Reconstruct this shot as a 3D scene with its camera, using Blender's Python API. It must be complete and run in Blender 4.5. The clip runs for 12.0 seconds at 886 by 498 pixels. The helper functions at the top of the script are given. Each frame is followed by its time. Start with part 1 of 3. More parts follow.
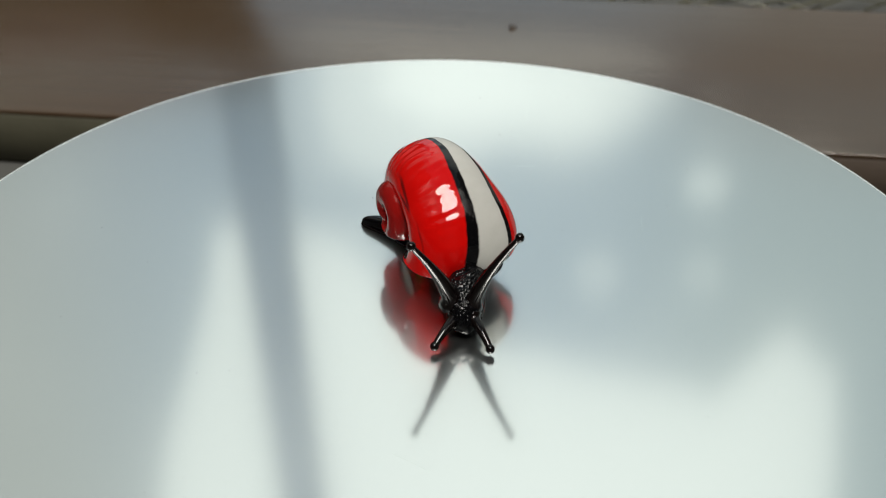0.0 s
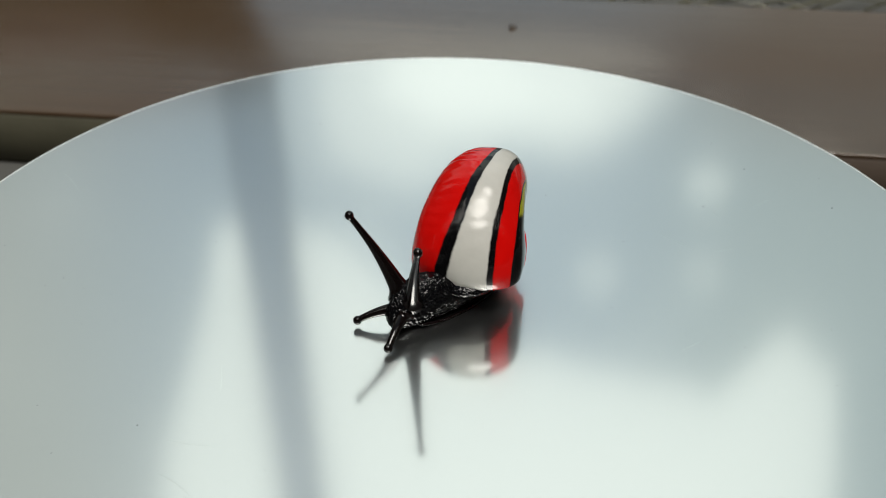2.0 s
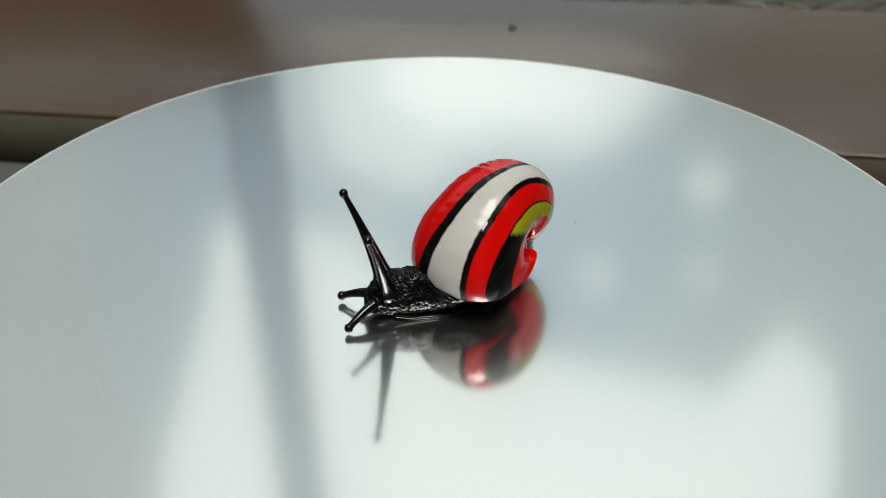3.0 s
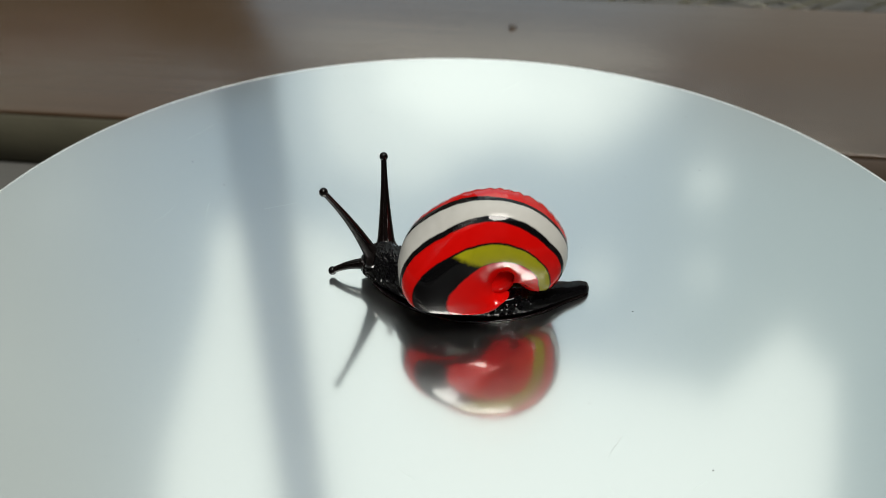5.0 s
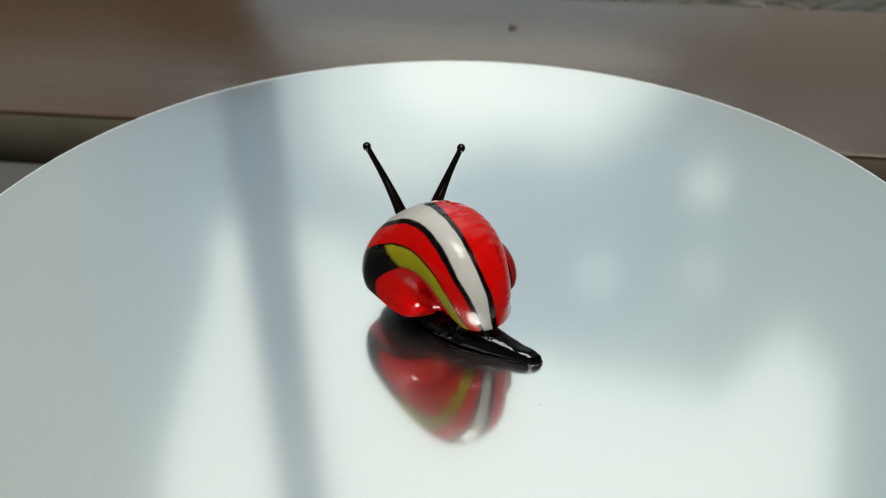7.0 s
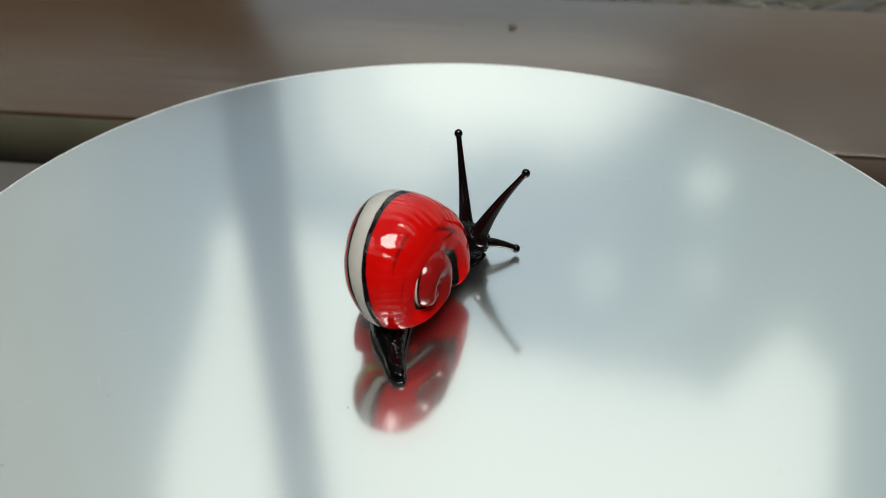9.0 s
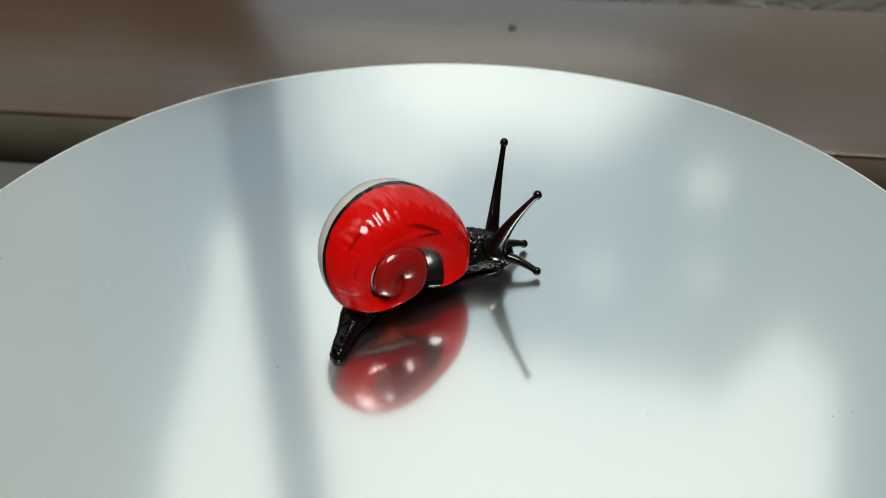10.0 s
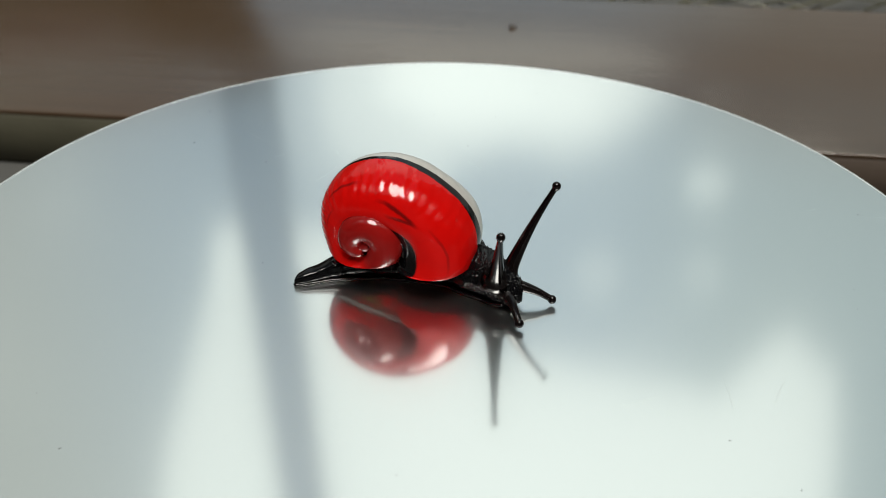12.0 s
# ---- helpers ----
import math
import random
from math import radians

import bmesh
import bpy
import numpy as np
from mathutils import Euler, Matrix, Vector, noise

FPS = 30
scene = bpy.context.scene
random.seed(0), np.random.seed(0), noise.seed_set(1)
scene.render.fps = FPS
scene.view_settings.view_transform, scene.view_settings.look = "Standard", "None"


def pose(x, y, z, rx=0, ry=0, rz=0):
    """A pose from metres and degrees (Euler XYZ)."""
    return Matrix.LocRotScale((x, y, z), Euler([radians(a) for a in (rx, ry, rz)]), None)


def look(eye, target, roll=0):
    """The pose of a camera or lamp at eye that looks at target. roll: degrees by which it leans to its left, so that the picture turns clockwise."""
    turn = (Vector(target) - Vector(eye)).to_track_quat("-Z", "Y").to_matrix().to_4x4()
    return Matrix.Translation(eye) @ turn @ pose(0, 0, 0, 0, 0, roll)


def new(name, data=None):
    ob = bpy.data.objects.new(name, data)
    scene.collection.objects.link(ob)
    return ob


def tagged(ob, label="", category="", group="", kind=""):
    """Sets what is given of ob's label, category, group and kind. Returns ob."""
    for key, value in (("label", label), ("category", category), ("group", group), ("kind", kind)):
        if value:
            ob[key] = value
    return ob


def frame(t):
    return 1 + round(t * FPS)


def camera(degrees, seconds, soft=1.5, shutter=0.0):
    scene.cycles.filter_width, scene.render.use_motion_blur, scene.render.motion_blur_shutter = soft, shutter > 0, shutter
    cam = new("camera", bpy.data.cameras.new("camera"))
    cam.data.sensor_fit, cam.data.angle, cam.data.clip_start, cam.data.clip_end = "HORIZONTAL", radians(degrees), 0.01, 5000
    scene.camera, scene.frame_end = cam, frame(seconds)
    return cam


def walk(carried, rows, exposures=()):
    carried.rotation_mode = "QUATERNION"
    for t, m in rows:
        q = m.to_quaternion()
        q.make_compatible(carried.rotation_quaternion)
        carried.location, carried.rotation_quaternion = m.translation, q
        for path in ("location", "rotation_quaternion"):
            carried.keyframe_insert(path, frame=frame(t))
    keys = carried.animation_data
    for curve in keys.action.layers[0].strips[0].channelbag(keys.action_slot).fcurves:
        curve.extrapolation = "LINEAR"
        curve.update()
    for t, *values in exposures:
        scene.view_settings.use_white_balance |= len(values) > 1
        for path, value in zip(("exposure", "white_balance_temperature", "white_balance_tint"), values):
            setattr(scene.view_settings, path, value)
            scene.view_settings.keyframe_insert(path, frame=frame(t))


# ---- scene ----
SECONDS = 12.0
cam = camera(45.08, SECONDS, soft=0.6)
cam.data.dof.use_dof = True
cam.data.dof.focus_distance = 0.193
cam.data.dof.aperture_fstop = 22.0
EYE = Vector((0.0, -0.15667, 0.11591))
AIM = EYE + Vector((0.00225, 0.82565, -0.56418))
walk(cam, [(0.0, look(EYE, AIM, -0.08)), (SECONDS, look(EYE, AIM, -0.08))],
     [(0.0, -0.02), (3.0, -0.02), (5.2, 0.04), (6.0, 0.03), (7.0, -0.01), (9.0, -0.02), (11.0, 0.04), (12.0, 0.04)])

# ---- light: a bright hazy sky with clouds, the sun high behind the haze ----
SUN_ELEVATION, SUN_TURN = 69.0, 172.0


def build_world():
    world = bpy.data.worlds.new("sky")
    scene.world = world
    world.use_nodes = True
    nt = world.node_tree
    nt.nodes.clear()

    def node(kind, **values):
        n = nt.nodes.new(kind)
        for key, value in values.items():
            n.inputs[key].default_value = value
        return n

    def calc(op, a, b=None, c=None):
        n = nt.nodes.new("ShaderNodeMath")
        n.operation = op
        for i, v in enumerate((a, b, c)):
            if v is None:
                continue
            if isinstance(v, (int, float)):
                n.inputs[i].default_value = v
            else:
                nt.links.new(v, n.inputs[i])
        return n.outputs[0]

    def smooth(value, low, high):
        n = nt.nodes.new("ShaderNodeMapRange")
        n.interpolation_type = "SMOOTHSTEP"
        n.inputs["From Min"].default_value, n.inputs["From Max"].default_value = low, high
        nt.links.new(value, n.inputs["Value"])
        return n.outputs["Result"]

    def mix(fac, a, b):
        n = nt.nodes.new("ShaderNodeMix")
        n.data_type = "RGBA"
        for socket, v in ((n.inputs["Factor"], fac), (n.inputs["A"], a), (n.inputs["B"], b)):
            if isinstance(v, (int, float)):
                socket.default_value = v
            elif isinstance(v, tuple):
                socket.default_value = (*v, 1)
            else:
                nt.links.new(v, socket)
        return n.outputs["Result"]

    coord = nt.nodes.new("ShaderNodeTexCoord")
    split = nt.nodes.new("ShaderNodeSeparateXYZ")
    nt.links.new(coord.outputs["Generated"], split.inputs[0])
    x, y, z = split.outputs
    azimuth = calc("MULTIPLY", calc("ARCTAN2", x, y), 180 / math.pi)
    height = calc("MULTIPLY", calc("ARCSINE", z), 180 / math.pi)
    wisps = node("ShaderNodeTexNoise", Scale=11.0, Detail=6.0, Roughness=0.6)
    nt.links.new(coord.outputs["Generated"], wisps.inputs["Vector"])
    ragged = calc("MULTIPLY", calc("SUBTRACT", wisps.outputs["Fac"], 0.5), 5.0)

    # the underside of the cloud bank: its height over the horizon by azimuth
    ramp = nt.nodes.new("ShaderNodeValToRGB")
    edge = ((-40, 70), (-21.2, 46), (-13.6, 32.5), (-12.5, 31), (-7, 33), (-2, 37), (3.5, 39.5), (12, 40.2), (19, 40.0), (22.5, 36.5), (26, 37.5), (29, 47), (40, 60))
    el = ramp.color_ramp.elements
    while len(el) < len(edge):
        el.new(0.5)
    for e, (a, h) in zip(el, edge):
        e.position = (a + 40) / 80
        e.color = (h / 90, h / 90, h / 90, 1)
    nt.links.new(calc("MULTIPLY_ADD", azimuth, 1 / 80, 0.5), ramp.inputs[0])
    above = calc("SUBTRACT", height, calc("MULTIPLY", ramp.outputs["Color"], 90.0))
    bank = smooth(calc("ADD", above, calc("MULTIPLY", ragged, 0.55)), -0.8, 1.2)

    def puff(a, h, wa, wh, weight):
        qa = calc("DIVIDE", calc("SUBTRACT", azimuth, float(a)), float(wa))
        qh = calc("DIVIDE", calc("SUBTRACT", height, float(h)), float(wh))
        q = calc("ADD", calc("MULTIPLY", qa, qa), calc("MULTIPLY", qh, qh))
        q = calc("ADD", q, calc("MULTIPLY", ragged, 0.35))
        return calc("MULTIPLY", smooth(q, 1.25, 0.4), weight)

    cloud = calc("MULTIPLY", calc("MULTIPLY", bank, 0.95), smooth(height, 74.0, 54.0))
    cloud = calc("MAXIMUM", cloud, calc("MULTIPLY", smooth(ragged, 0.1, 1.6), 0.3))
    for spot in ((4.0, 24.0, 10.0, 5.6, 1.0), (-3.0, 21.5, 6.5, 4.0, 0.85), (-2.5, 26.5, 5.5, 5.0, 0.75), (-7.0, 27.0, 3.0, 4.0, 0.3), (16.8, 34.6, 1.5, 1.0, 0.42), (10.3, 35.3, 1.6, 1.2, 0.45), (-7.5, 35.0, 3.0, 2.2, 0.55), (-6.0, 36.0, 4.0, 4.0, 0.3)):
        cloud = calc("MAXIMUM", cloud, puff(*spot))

    sky = nt.nodes.new("ShaderNodeTexSky")
    sky.sky_type, sky.sun_disc = "NISHITA", False
    sky.sun_elevation, sky.sun_rotation = radians(SUN_ELEVATION), radians(SUN_TURN)
    dim = nt.nodes.new("ShaderNodeVectorMath")
    dim.operation = "SCALE"
    dim.inputs["Scale"].default_value = 0.09
    nt.links.new(sky.outputs["Color"], dim.inputs[0])
    haze = mix(smooth(azimuth, -30.0, -12.0), (0.51, 0.545, 0.49), (0.385, 0.485, 0.54))
    haze = mix(smooth(azimuth, 7.0, 22.0), haze, (0.42, 0.51, 0.50))
    # low sky darkened at both sides so that the plank mirrors less light
    haze = mix(calc("MULTIPLY", smooth(height, 30.0, 23.0), smooth(azimuth, 7.0, 20.0)), haze, (0.31, 0.30, 0.255))
    haze = mix(calc("MULTIPLY", smooth(height, 27.2, 24.0), smooth(azimuth, -10.0, -13.0)), haze, (0.28, 0.24, 0.19))
    # sky dimmed overhead to keep reflections in the glass dark
    haze = mix(smooth(height, 48.0, 72.0), haze, (0.11, 0.145, 0.18))
    clear = mix(0.88, dim.outputs[0], haze)
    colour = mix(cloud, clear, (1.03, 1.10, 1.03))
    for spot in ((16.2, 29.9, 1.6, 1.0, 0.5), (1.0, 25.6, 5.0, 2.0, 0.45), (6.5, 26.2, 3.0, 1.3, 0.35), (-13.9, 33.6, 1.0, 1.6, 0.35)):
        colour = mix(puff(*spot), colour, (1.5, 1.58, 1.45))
    ground = mix(smooth(height, -3.0, 1.0), (0.12, 0.115, 0.10), colour)
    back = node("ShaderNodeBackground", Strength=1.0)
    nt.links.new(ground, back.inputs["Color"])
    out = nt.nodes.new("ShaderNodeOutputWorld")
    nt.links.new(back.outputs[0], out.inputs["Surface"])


build_world()
sun = new("sun", bpy.data.lights.new("sun", "SUN"))
sun.data.energy, sun.data.angle, sun.data.color = 3.3, radians(27), (1.0, 0.95, 0.88)
turn = radians(SUN_TURN)
sun_way = Vector((math.sin(turn) * math.cos(radians(SUN_ELEVATION)), math.cos(turn) * math.cos(radians(SUN_ELEVATION)), math.sin(radians(SUN_ELEVATION))))
sun.matrix_world = look(sun_way * 3, (0, 0, 0))


# ---- materials ----
class Shader:
    """A node material with a Principled surface, and short ways to add nodes to it."""

    def __init__(self, name, colour=(0.5, 0.5, 0.5), rough=0.5, metal=0.0, level=0.5):
        self.mat = bpy.data.materials.new(name)
        self.mat.use_nodes = True
        self.nt = self.mat.node_tree
        self.bsdf = self.nt.nodes["Principled BSDF"]
        self.bsdf.inputs["Base Color"].default_value = (*colour, 1)
        self.bsdf.inputs["Roughness"].default_value = rough
        self.bsdf.inputs["Metallic"].default_value = metal
        self.bsdf.inputs["Specular IOR Level"].default_value = level
        self.coord = self.nt.nodes.new("ShaderNodeTexCoord").outputs["Object"]

    def put(self, value, socket):
        if isinstance(value, tuple):
            socket.default_value = (*value, 1) if len(value) == 3 and socket.type == "RGBA" else value
        elif isinstance(value, (int, float)):
            socket.default_value = value
        else:
            self.nt.links.new(value, socket)

    def scaled(self, x, y, z, turn=0.0):
        n = self.nt.nodes.new("ShaderNodeMapping")
        n.inputs["Scale"].default_value = (x, y, z)
        n.inputs["Rotation"].default_value = (0, 0, radians(turn))
        self.nt.links.new(self.coord, n.inputs["Vector"])
        return n.outputs[0]

    def noise(self, scale, detail=3.0, rough=0.55, vector=None):
        n = self.nt.nodes.new("ShaderNodeTexNoise")
        n.inputs["Scale"].default_value, n.inputs["Detail"].default_value, n.inputs["Roughness"].default_value = scale, detail, rough
        self.nt.links.new(vector or self.coord, n.inputs["Vector"])
        return n.outputs["Fac"]

    def attribute(self, name):
        n = self.nt.nodes.new("ShaderNodeAttribute")
        n.attribute_name = name
        return n.outputs["Fac"]

    def calc(self, op, a, b=0.0, c=0.0):
        n = self.nt.nodes.new("ShaderNodeMath")
        n.operation = op
        for i, v in enumerate((a, b, c)):
            self.put(v, n.inputs[i])
        return n.outputs[0]

    def span(self, value, low, high, to_low=0.0, to_high=1.0, kind="SMOOTHSTEP"):
        n = self.nt.nodes.new("ShaderNodeMapRange")
        n.interpolation_type = kind
        for key, v in (("From Min", low), ("From Max", high), ("To Min", to_low), ("To Max", to_high)):
            n.inputs[key].default_value = v
        self.put(value, n.inputs["Value"])
        return n.outputs["Result"]

    def mix(self, fac, a, b):
        n = self.nt.nodes.new("ShaderNodeMix")
        n.data_type = "RGBA"
        self.put(fac, n.inputs["Factor"])
        self.put(a, n.inputs["A"])
        self.put(b, n.inputs["B"])
        return n.outputs["Result"]

    def bump(self, height, strength, distance):
        n = self.nt.nodes.new("ShaderNodeBump")
        n.inputs["Strength"].default_value, n.inputs["Distance"].default_value = strength, distance
        self.nt.links.new(height, n.inputs["Height"])
        self.nt.links.new(n.outputs[0], self.bsdf.inputs["Normal"])

    def set(self, **values):
        for key, v in values.items():
            self.put(v, self.bsdf.inputs[key.replace("_", " ")])
        return self


def make_materials():
    m = {}

    # brushed aluminium, slightly hazed, with fine concentric and straight scratches
    s = Shader("brushed_aluminium", (0.86, 0.89, 0.88), 0.16, 1.0)
    cloudy = s.noise(14.0, 4.0)
    hair = s.noise(1.0, 2.0, 0.5, s.scaled(60, 2600, 60, 12))
    s.set(Base_Color=s.mix(cloudy, (0.82, 0.855, 0.85), (0.88, 0.90, 0.885)))
    s.set(Roughness=s.calc("MULTIPLY_ADD", s.calc("MULTIPLY_ADD", hair, 0.3, cloudy), 0.05, 0.07))
    s.bump(hair, 0.004, 0.00005)
    # a faint wide haze over the mirror gloss
    haze = s.nt.nodes.new("ShaderNodeBsdfAnisotropic")
    haze.inputs["Color"].default_value, haze.inputs["Roughness"].default_value = (0.84, 0.87, 0.865, 1), 0.29
    blend = s.nt.nodes.new("ShaderNodeMixShader")
    blend.inputs[0].default_value = 0.42
    s.nt.links.new(s.bsdf.outputs[0], blend.inputs[1])
    s.nt.links.new(haze.outputs[0], blend.inputs[2])
    s.nt.links.new(blend.outputs[0], s.nt.nodes["Material Output"].inputs["Surface"])
    m["aluminium"] = s.mat

    s = Shader("polished_edge", (0.90, 0.92, 0.91), 0.45, 1.0)
    s.set(Roughness=s.span(s.noise(300.0), 0.3, 0.7, 0.38, 0.55))
    m["edge"] = s.mat

    s = Shader("black_plastic", (0.02, 0.02, 0.022), 0.45)
    s.set(Roughness=s.span(s.noise(400.0), 0.3, 0.7, 0.38, 0.55))
    m["plastic"] = s.mat

    # striped lampwork glass: bands run along the coil
    s = Shader("striped_glass", (0.7, 0.02, 0.01), 0.05, 0.0, 0.45)
    band, along = s.attribute("band"), s.attribute("along")
    wobble = s.calc("MULTIPLY_ADD", s.noise(420.0, 3.0), 4.0, -2.0)
    band = s.calc("ADD", band, wobble)
    grain = s.noise(260.0, 4.0)
    red = s.mix(grain, (0.47, 0.002, 0.0015), (0.58, 0.004, 0.003))
    deep = s.mix(grain, (0.17, 0.004, 0.004), (0.28, 0.008, 0.007))
    red = s.mix(s.span(along, 235.0, 310.0), red, deep)
    black = (0.003, 0.003, 0.0035)
    ivory = s.mix(s.noise(340.0, 3.0), (0.43, 0.43, 0.40), (0.51, 0.51, 0.475))
    olive = s.mix(grain, (0.23, 0.225, 0.004), (0.34, 0.32, 0.012))
    edge = 1.3

    def between(low, high, base, colour):
        inside = s.calc("MULTIPLY", s.span(band, low - edge, low + edge), s.span(band, high + edge, high - edge))
        return s.mix(inside, base, colour)

    shade = red
    # a few drawn-out dark streaks in the red: turn and place at both ends, width, depth
    for a0, b0, a1, b1, wide, deepness in ((36, -79, 68, -73, 4.5, 0.8), (36, -80, 56, -89, 4.0, 0.75), (96, -50, 124, -47, 3.5, 0.65), (-4, -62, 22, -70, 3.0, 0.45), (128, -66, 150, -60, 3.0, 0.4)):
        line = s.span(along, a0, a1, b0, b1, "LINEAR")
        off = s.calc("ABSOLUTE", s.calc("SUBTRACT", band, line))
        ends = s.calc("MULTIPLY", s.span(along, a0 - 6.0, a0 + 6.0), s.span(along, a1 + 10.0, a1 - 8.0))
        shade = s.mix(s.calc("MULTIPLY", ends, s.span(off, wide, wide * 0.2, 0.0, deepness)), shade, (0.06, 0.003, 0.003))
    groove = s.span(along, 165.0, 60.0, -84.0, -108.0, "LINEAR")
    groove = s.calc("ADD", groove, s.span(along, 180.0, 270.0, 0.0, -60.0, "LINEAR"))
    groove = s.calc("ADD", groove, s.span(along, 60.0, 10.0, 0.0, 5.0))
    seam = s.calc("SUBTRACT", groove, band)
    shade = s.mix(s.span(seam, -2.0, 2.0), shade, black)
    shade = between(-10.0, 43.0, shade, black)
    shade = between(3.0, 33.0, shade, s.mix(s.span(along, -20.0, -27.0), ivory, black))
    milky = s.calc("MULTIPLY", s.span(band, 1.0, 5.0), s.span(band, 35.0, 31.0))
    s.set(Roughness=s.calc("MULTIPLY_ADD", milky, 0.17, 0.05), Specular_IOR_Level=s.calc("MULTIPLY_ADD", milky, -0.12, 0.45))
    last = s.mix(s.span(s.calc("ADD", along, s.calc("MULTIPLY_ADD", grain, 24.0, s.calc("MULTIPLY", band, -0.35))), 22.0, 32.0), black, olive)
    shade = between(70.0, 101.0, shade, black)
    shade = between(73.0, 100.0, shade, last)
    s.set(Base_Color=shade)
    ribs = s.nt.nodes.new("ShaderNodeCombineXYZ")
    s.put(s.calc("MULTIPLY", along, 0.13), ribs.inputs[0])
    s.put(s.calc("MULTIPLY", band, 0.03), ribs.inputs[1])
    crown = s.calc("MULTIPLY", s.span(band, -85.0, -55.0), s.span(band, 50.0, 5.0, 0.12, 1.0))
    drawn_out = s.calc("MULTIPLY", s.noise(1.0, 3.0, 0.55, ribs.outputs[0]), s.calc("MULTIPLY", s.calc("MULTIPLY", crown, s.span(along, 300.0, 230.0, 0.1, 1.0)), 0.34))
    relief = s.calc("ADD", drawn_out, s.calc("MULTIPLY", s.noise(300.0, 2.0), 0.3))
    s.bump(relief, 0.55, 0.0004)
    m["shell"] = s.mat

    s = Shader("black_glass", (0.004, 0.004, 0.005), 0.04, 0.0, 0.45)
    s.set(Base_Color=s.mix(s.noise(300.0), (0.002, 0.0015, 0.0015), (0.005, 0.003, 0.003)))
    s.bump(s.noise(500.0, 2.0), 0.08, 0.0003)
    m["black"] = s.mat

    s = Shader("black_frit", (0.002, 0.002, 0.0025), 0.05, 0.0, 0.27)
    s.set(Roughness=s.span(s.noise(900.0), 0.35, 0.65, 0.03, 0.07))
    s.bump(s.noise(900.0, 2.0), 0.15, 0.0002)
    m["frit"] = s.mat

    # dark brown varnished timber, grain along its length
    s = Shader("brown_timber", (0.10, 0.05, 0.03), 0.4, 0.0, 1.0)
    grain = s.noise(1.0, 5.0, 0.6, s.scaled(9, 260, 90))
    patch = s.noise(9.0, 3.0)
    wood = s.mix(grain, (0.036, 0.020, 0.010), (0.080, 0.046, 0.024))
    wood = s.mix(s.span(patch, 0.35, 0.7), wood, (0.062, 0.041, 0.024))
    s.set(Base_Color=wood, Roughness=s.span(patch, 0.3, 0.7, 0.10, 0.17))
    # gloss cut towards one end, standing in for a darker reflection there
    place = s.nt.nodes.new("ShaderNodeSeparateXYZ")
    s.put(s.scaled(1, 1, 1), place.inputs[0])
    s.set(Specular_IOR_Level=s.span(s.calc("MULTIPLY_ADD", patch, 0.05, place.outputs[0]), -0.065, -0.02, 0.5, 1.0))
    s.bump(grain, 0.25, 0.0006)
    m["timber"] = s.mat

    s = Shader("olive_paint", (0.03, 0.03, 0.02), 0.7, 0.0, 0.3)
    # worn back to brown timber at one end
    place = s.nt.nodes.new("ShaderNodeSeparateXYZ")
    s.put(s.scaled(1, 1, 1), place.inputs[0])
    paint = s.mix(s.noise(30.0, 5.0), (0.034, 0.034, 0.021), (0.075, 0.070, 0.046))
    s.set(Base_Color=s.mix(s.span(place.outputs[0], -0.02, 0.1), paint, (0.062, 0.046, 0.034)))
    s.bump(s.noise(120.0, 4.0), 0.3, 0.001)
    m["olive"] = s.mat

    s = Shader("grey_concrete", (0.3, 0.3, 0.28), 0.85, 0.0, 0.3)
    s.set(Base_Color=s.mix(s.noise(4.0, 8.0, 0.65), (0.05, 0.052, 0.048), (0.115, 0.115, 0.108)))
    s.bump(s.noise(220.0, 5.0), 0.4, 0.001)
    m["concrete"] = s.mat

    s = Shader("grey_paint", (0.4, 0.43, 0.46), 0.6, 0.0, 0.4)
    # paler lower part and dark foot put reflected haze and shade into the paint
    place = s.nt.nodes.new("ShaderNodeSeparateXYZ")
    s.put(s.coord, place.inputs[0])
    reflected_haze = s.span(s.calc("MULTIPLY_ADD", s.noise(3.0, 4.0), 0.4, place.outputs[2]), 1.3, 2.3, 0.9, 0.0)
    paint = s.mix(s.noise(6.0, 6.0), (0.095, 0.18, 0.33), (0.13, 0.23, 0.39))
    paint = s.mix(reflected_haze, paint, (0.26, 0.39, 0.54))
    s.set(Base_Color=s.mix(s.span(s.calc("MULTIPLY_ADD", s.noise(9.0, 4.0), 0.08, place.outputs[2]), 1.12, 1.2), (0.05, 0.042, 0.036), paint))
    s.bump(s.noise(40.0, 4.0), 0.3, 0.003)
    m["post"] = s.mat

    s = Shader("dry_straw", (0.35, 0.30, 0.18), 0.7, 0.0, 0.3)
    s.set(Base_Color=s.mix(s.noise(60.0), (0.035, 0.037, 0.022), (0.13, 0.125, 0.08)))
    m["straw"] = s.mat

    s = Shader("pale_straw", (0.5, 0.48, 0.38), 0.6, 0.0, 0.3)
    s.set(Base_Color=s.mix(s.noise(60.0), (0.30, 0.29, 0.22), (0.55, 0.53, 0.44)))
    m["pale"] = s.mat

    s = Shader("pale_pebble", (0.5, 0.47, 0.42), 0.8, 0.0, 0.3)
    s.set(Base_Color=s.mix(s.noise(160.0, 4.0), (0.22, 0.21, 0.18), (0.42, 0.41, 0.37)))
    m["pebble"] = s.mat

    s = Shader("grey_scuff", (0.5, 0.52, 0.53), 0.5, 0.6, 0.5)
    s.set(Roughness=s.span(s.noise(800.0), 0.3, 0.7, 0.4, 0.6))
    m["scuff"] = s.mat

    s = Shader("dark_fleck", (0.05, 0.045, 0.04), 0.8, 0.0, 0.3)
    s.set(Base_Color=s.mix(s.noise(500.0), (0.03, 0.028, 0.025), (0.12, 0.11, 0.10)))
    m["fleck"] = s.mat
    return m


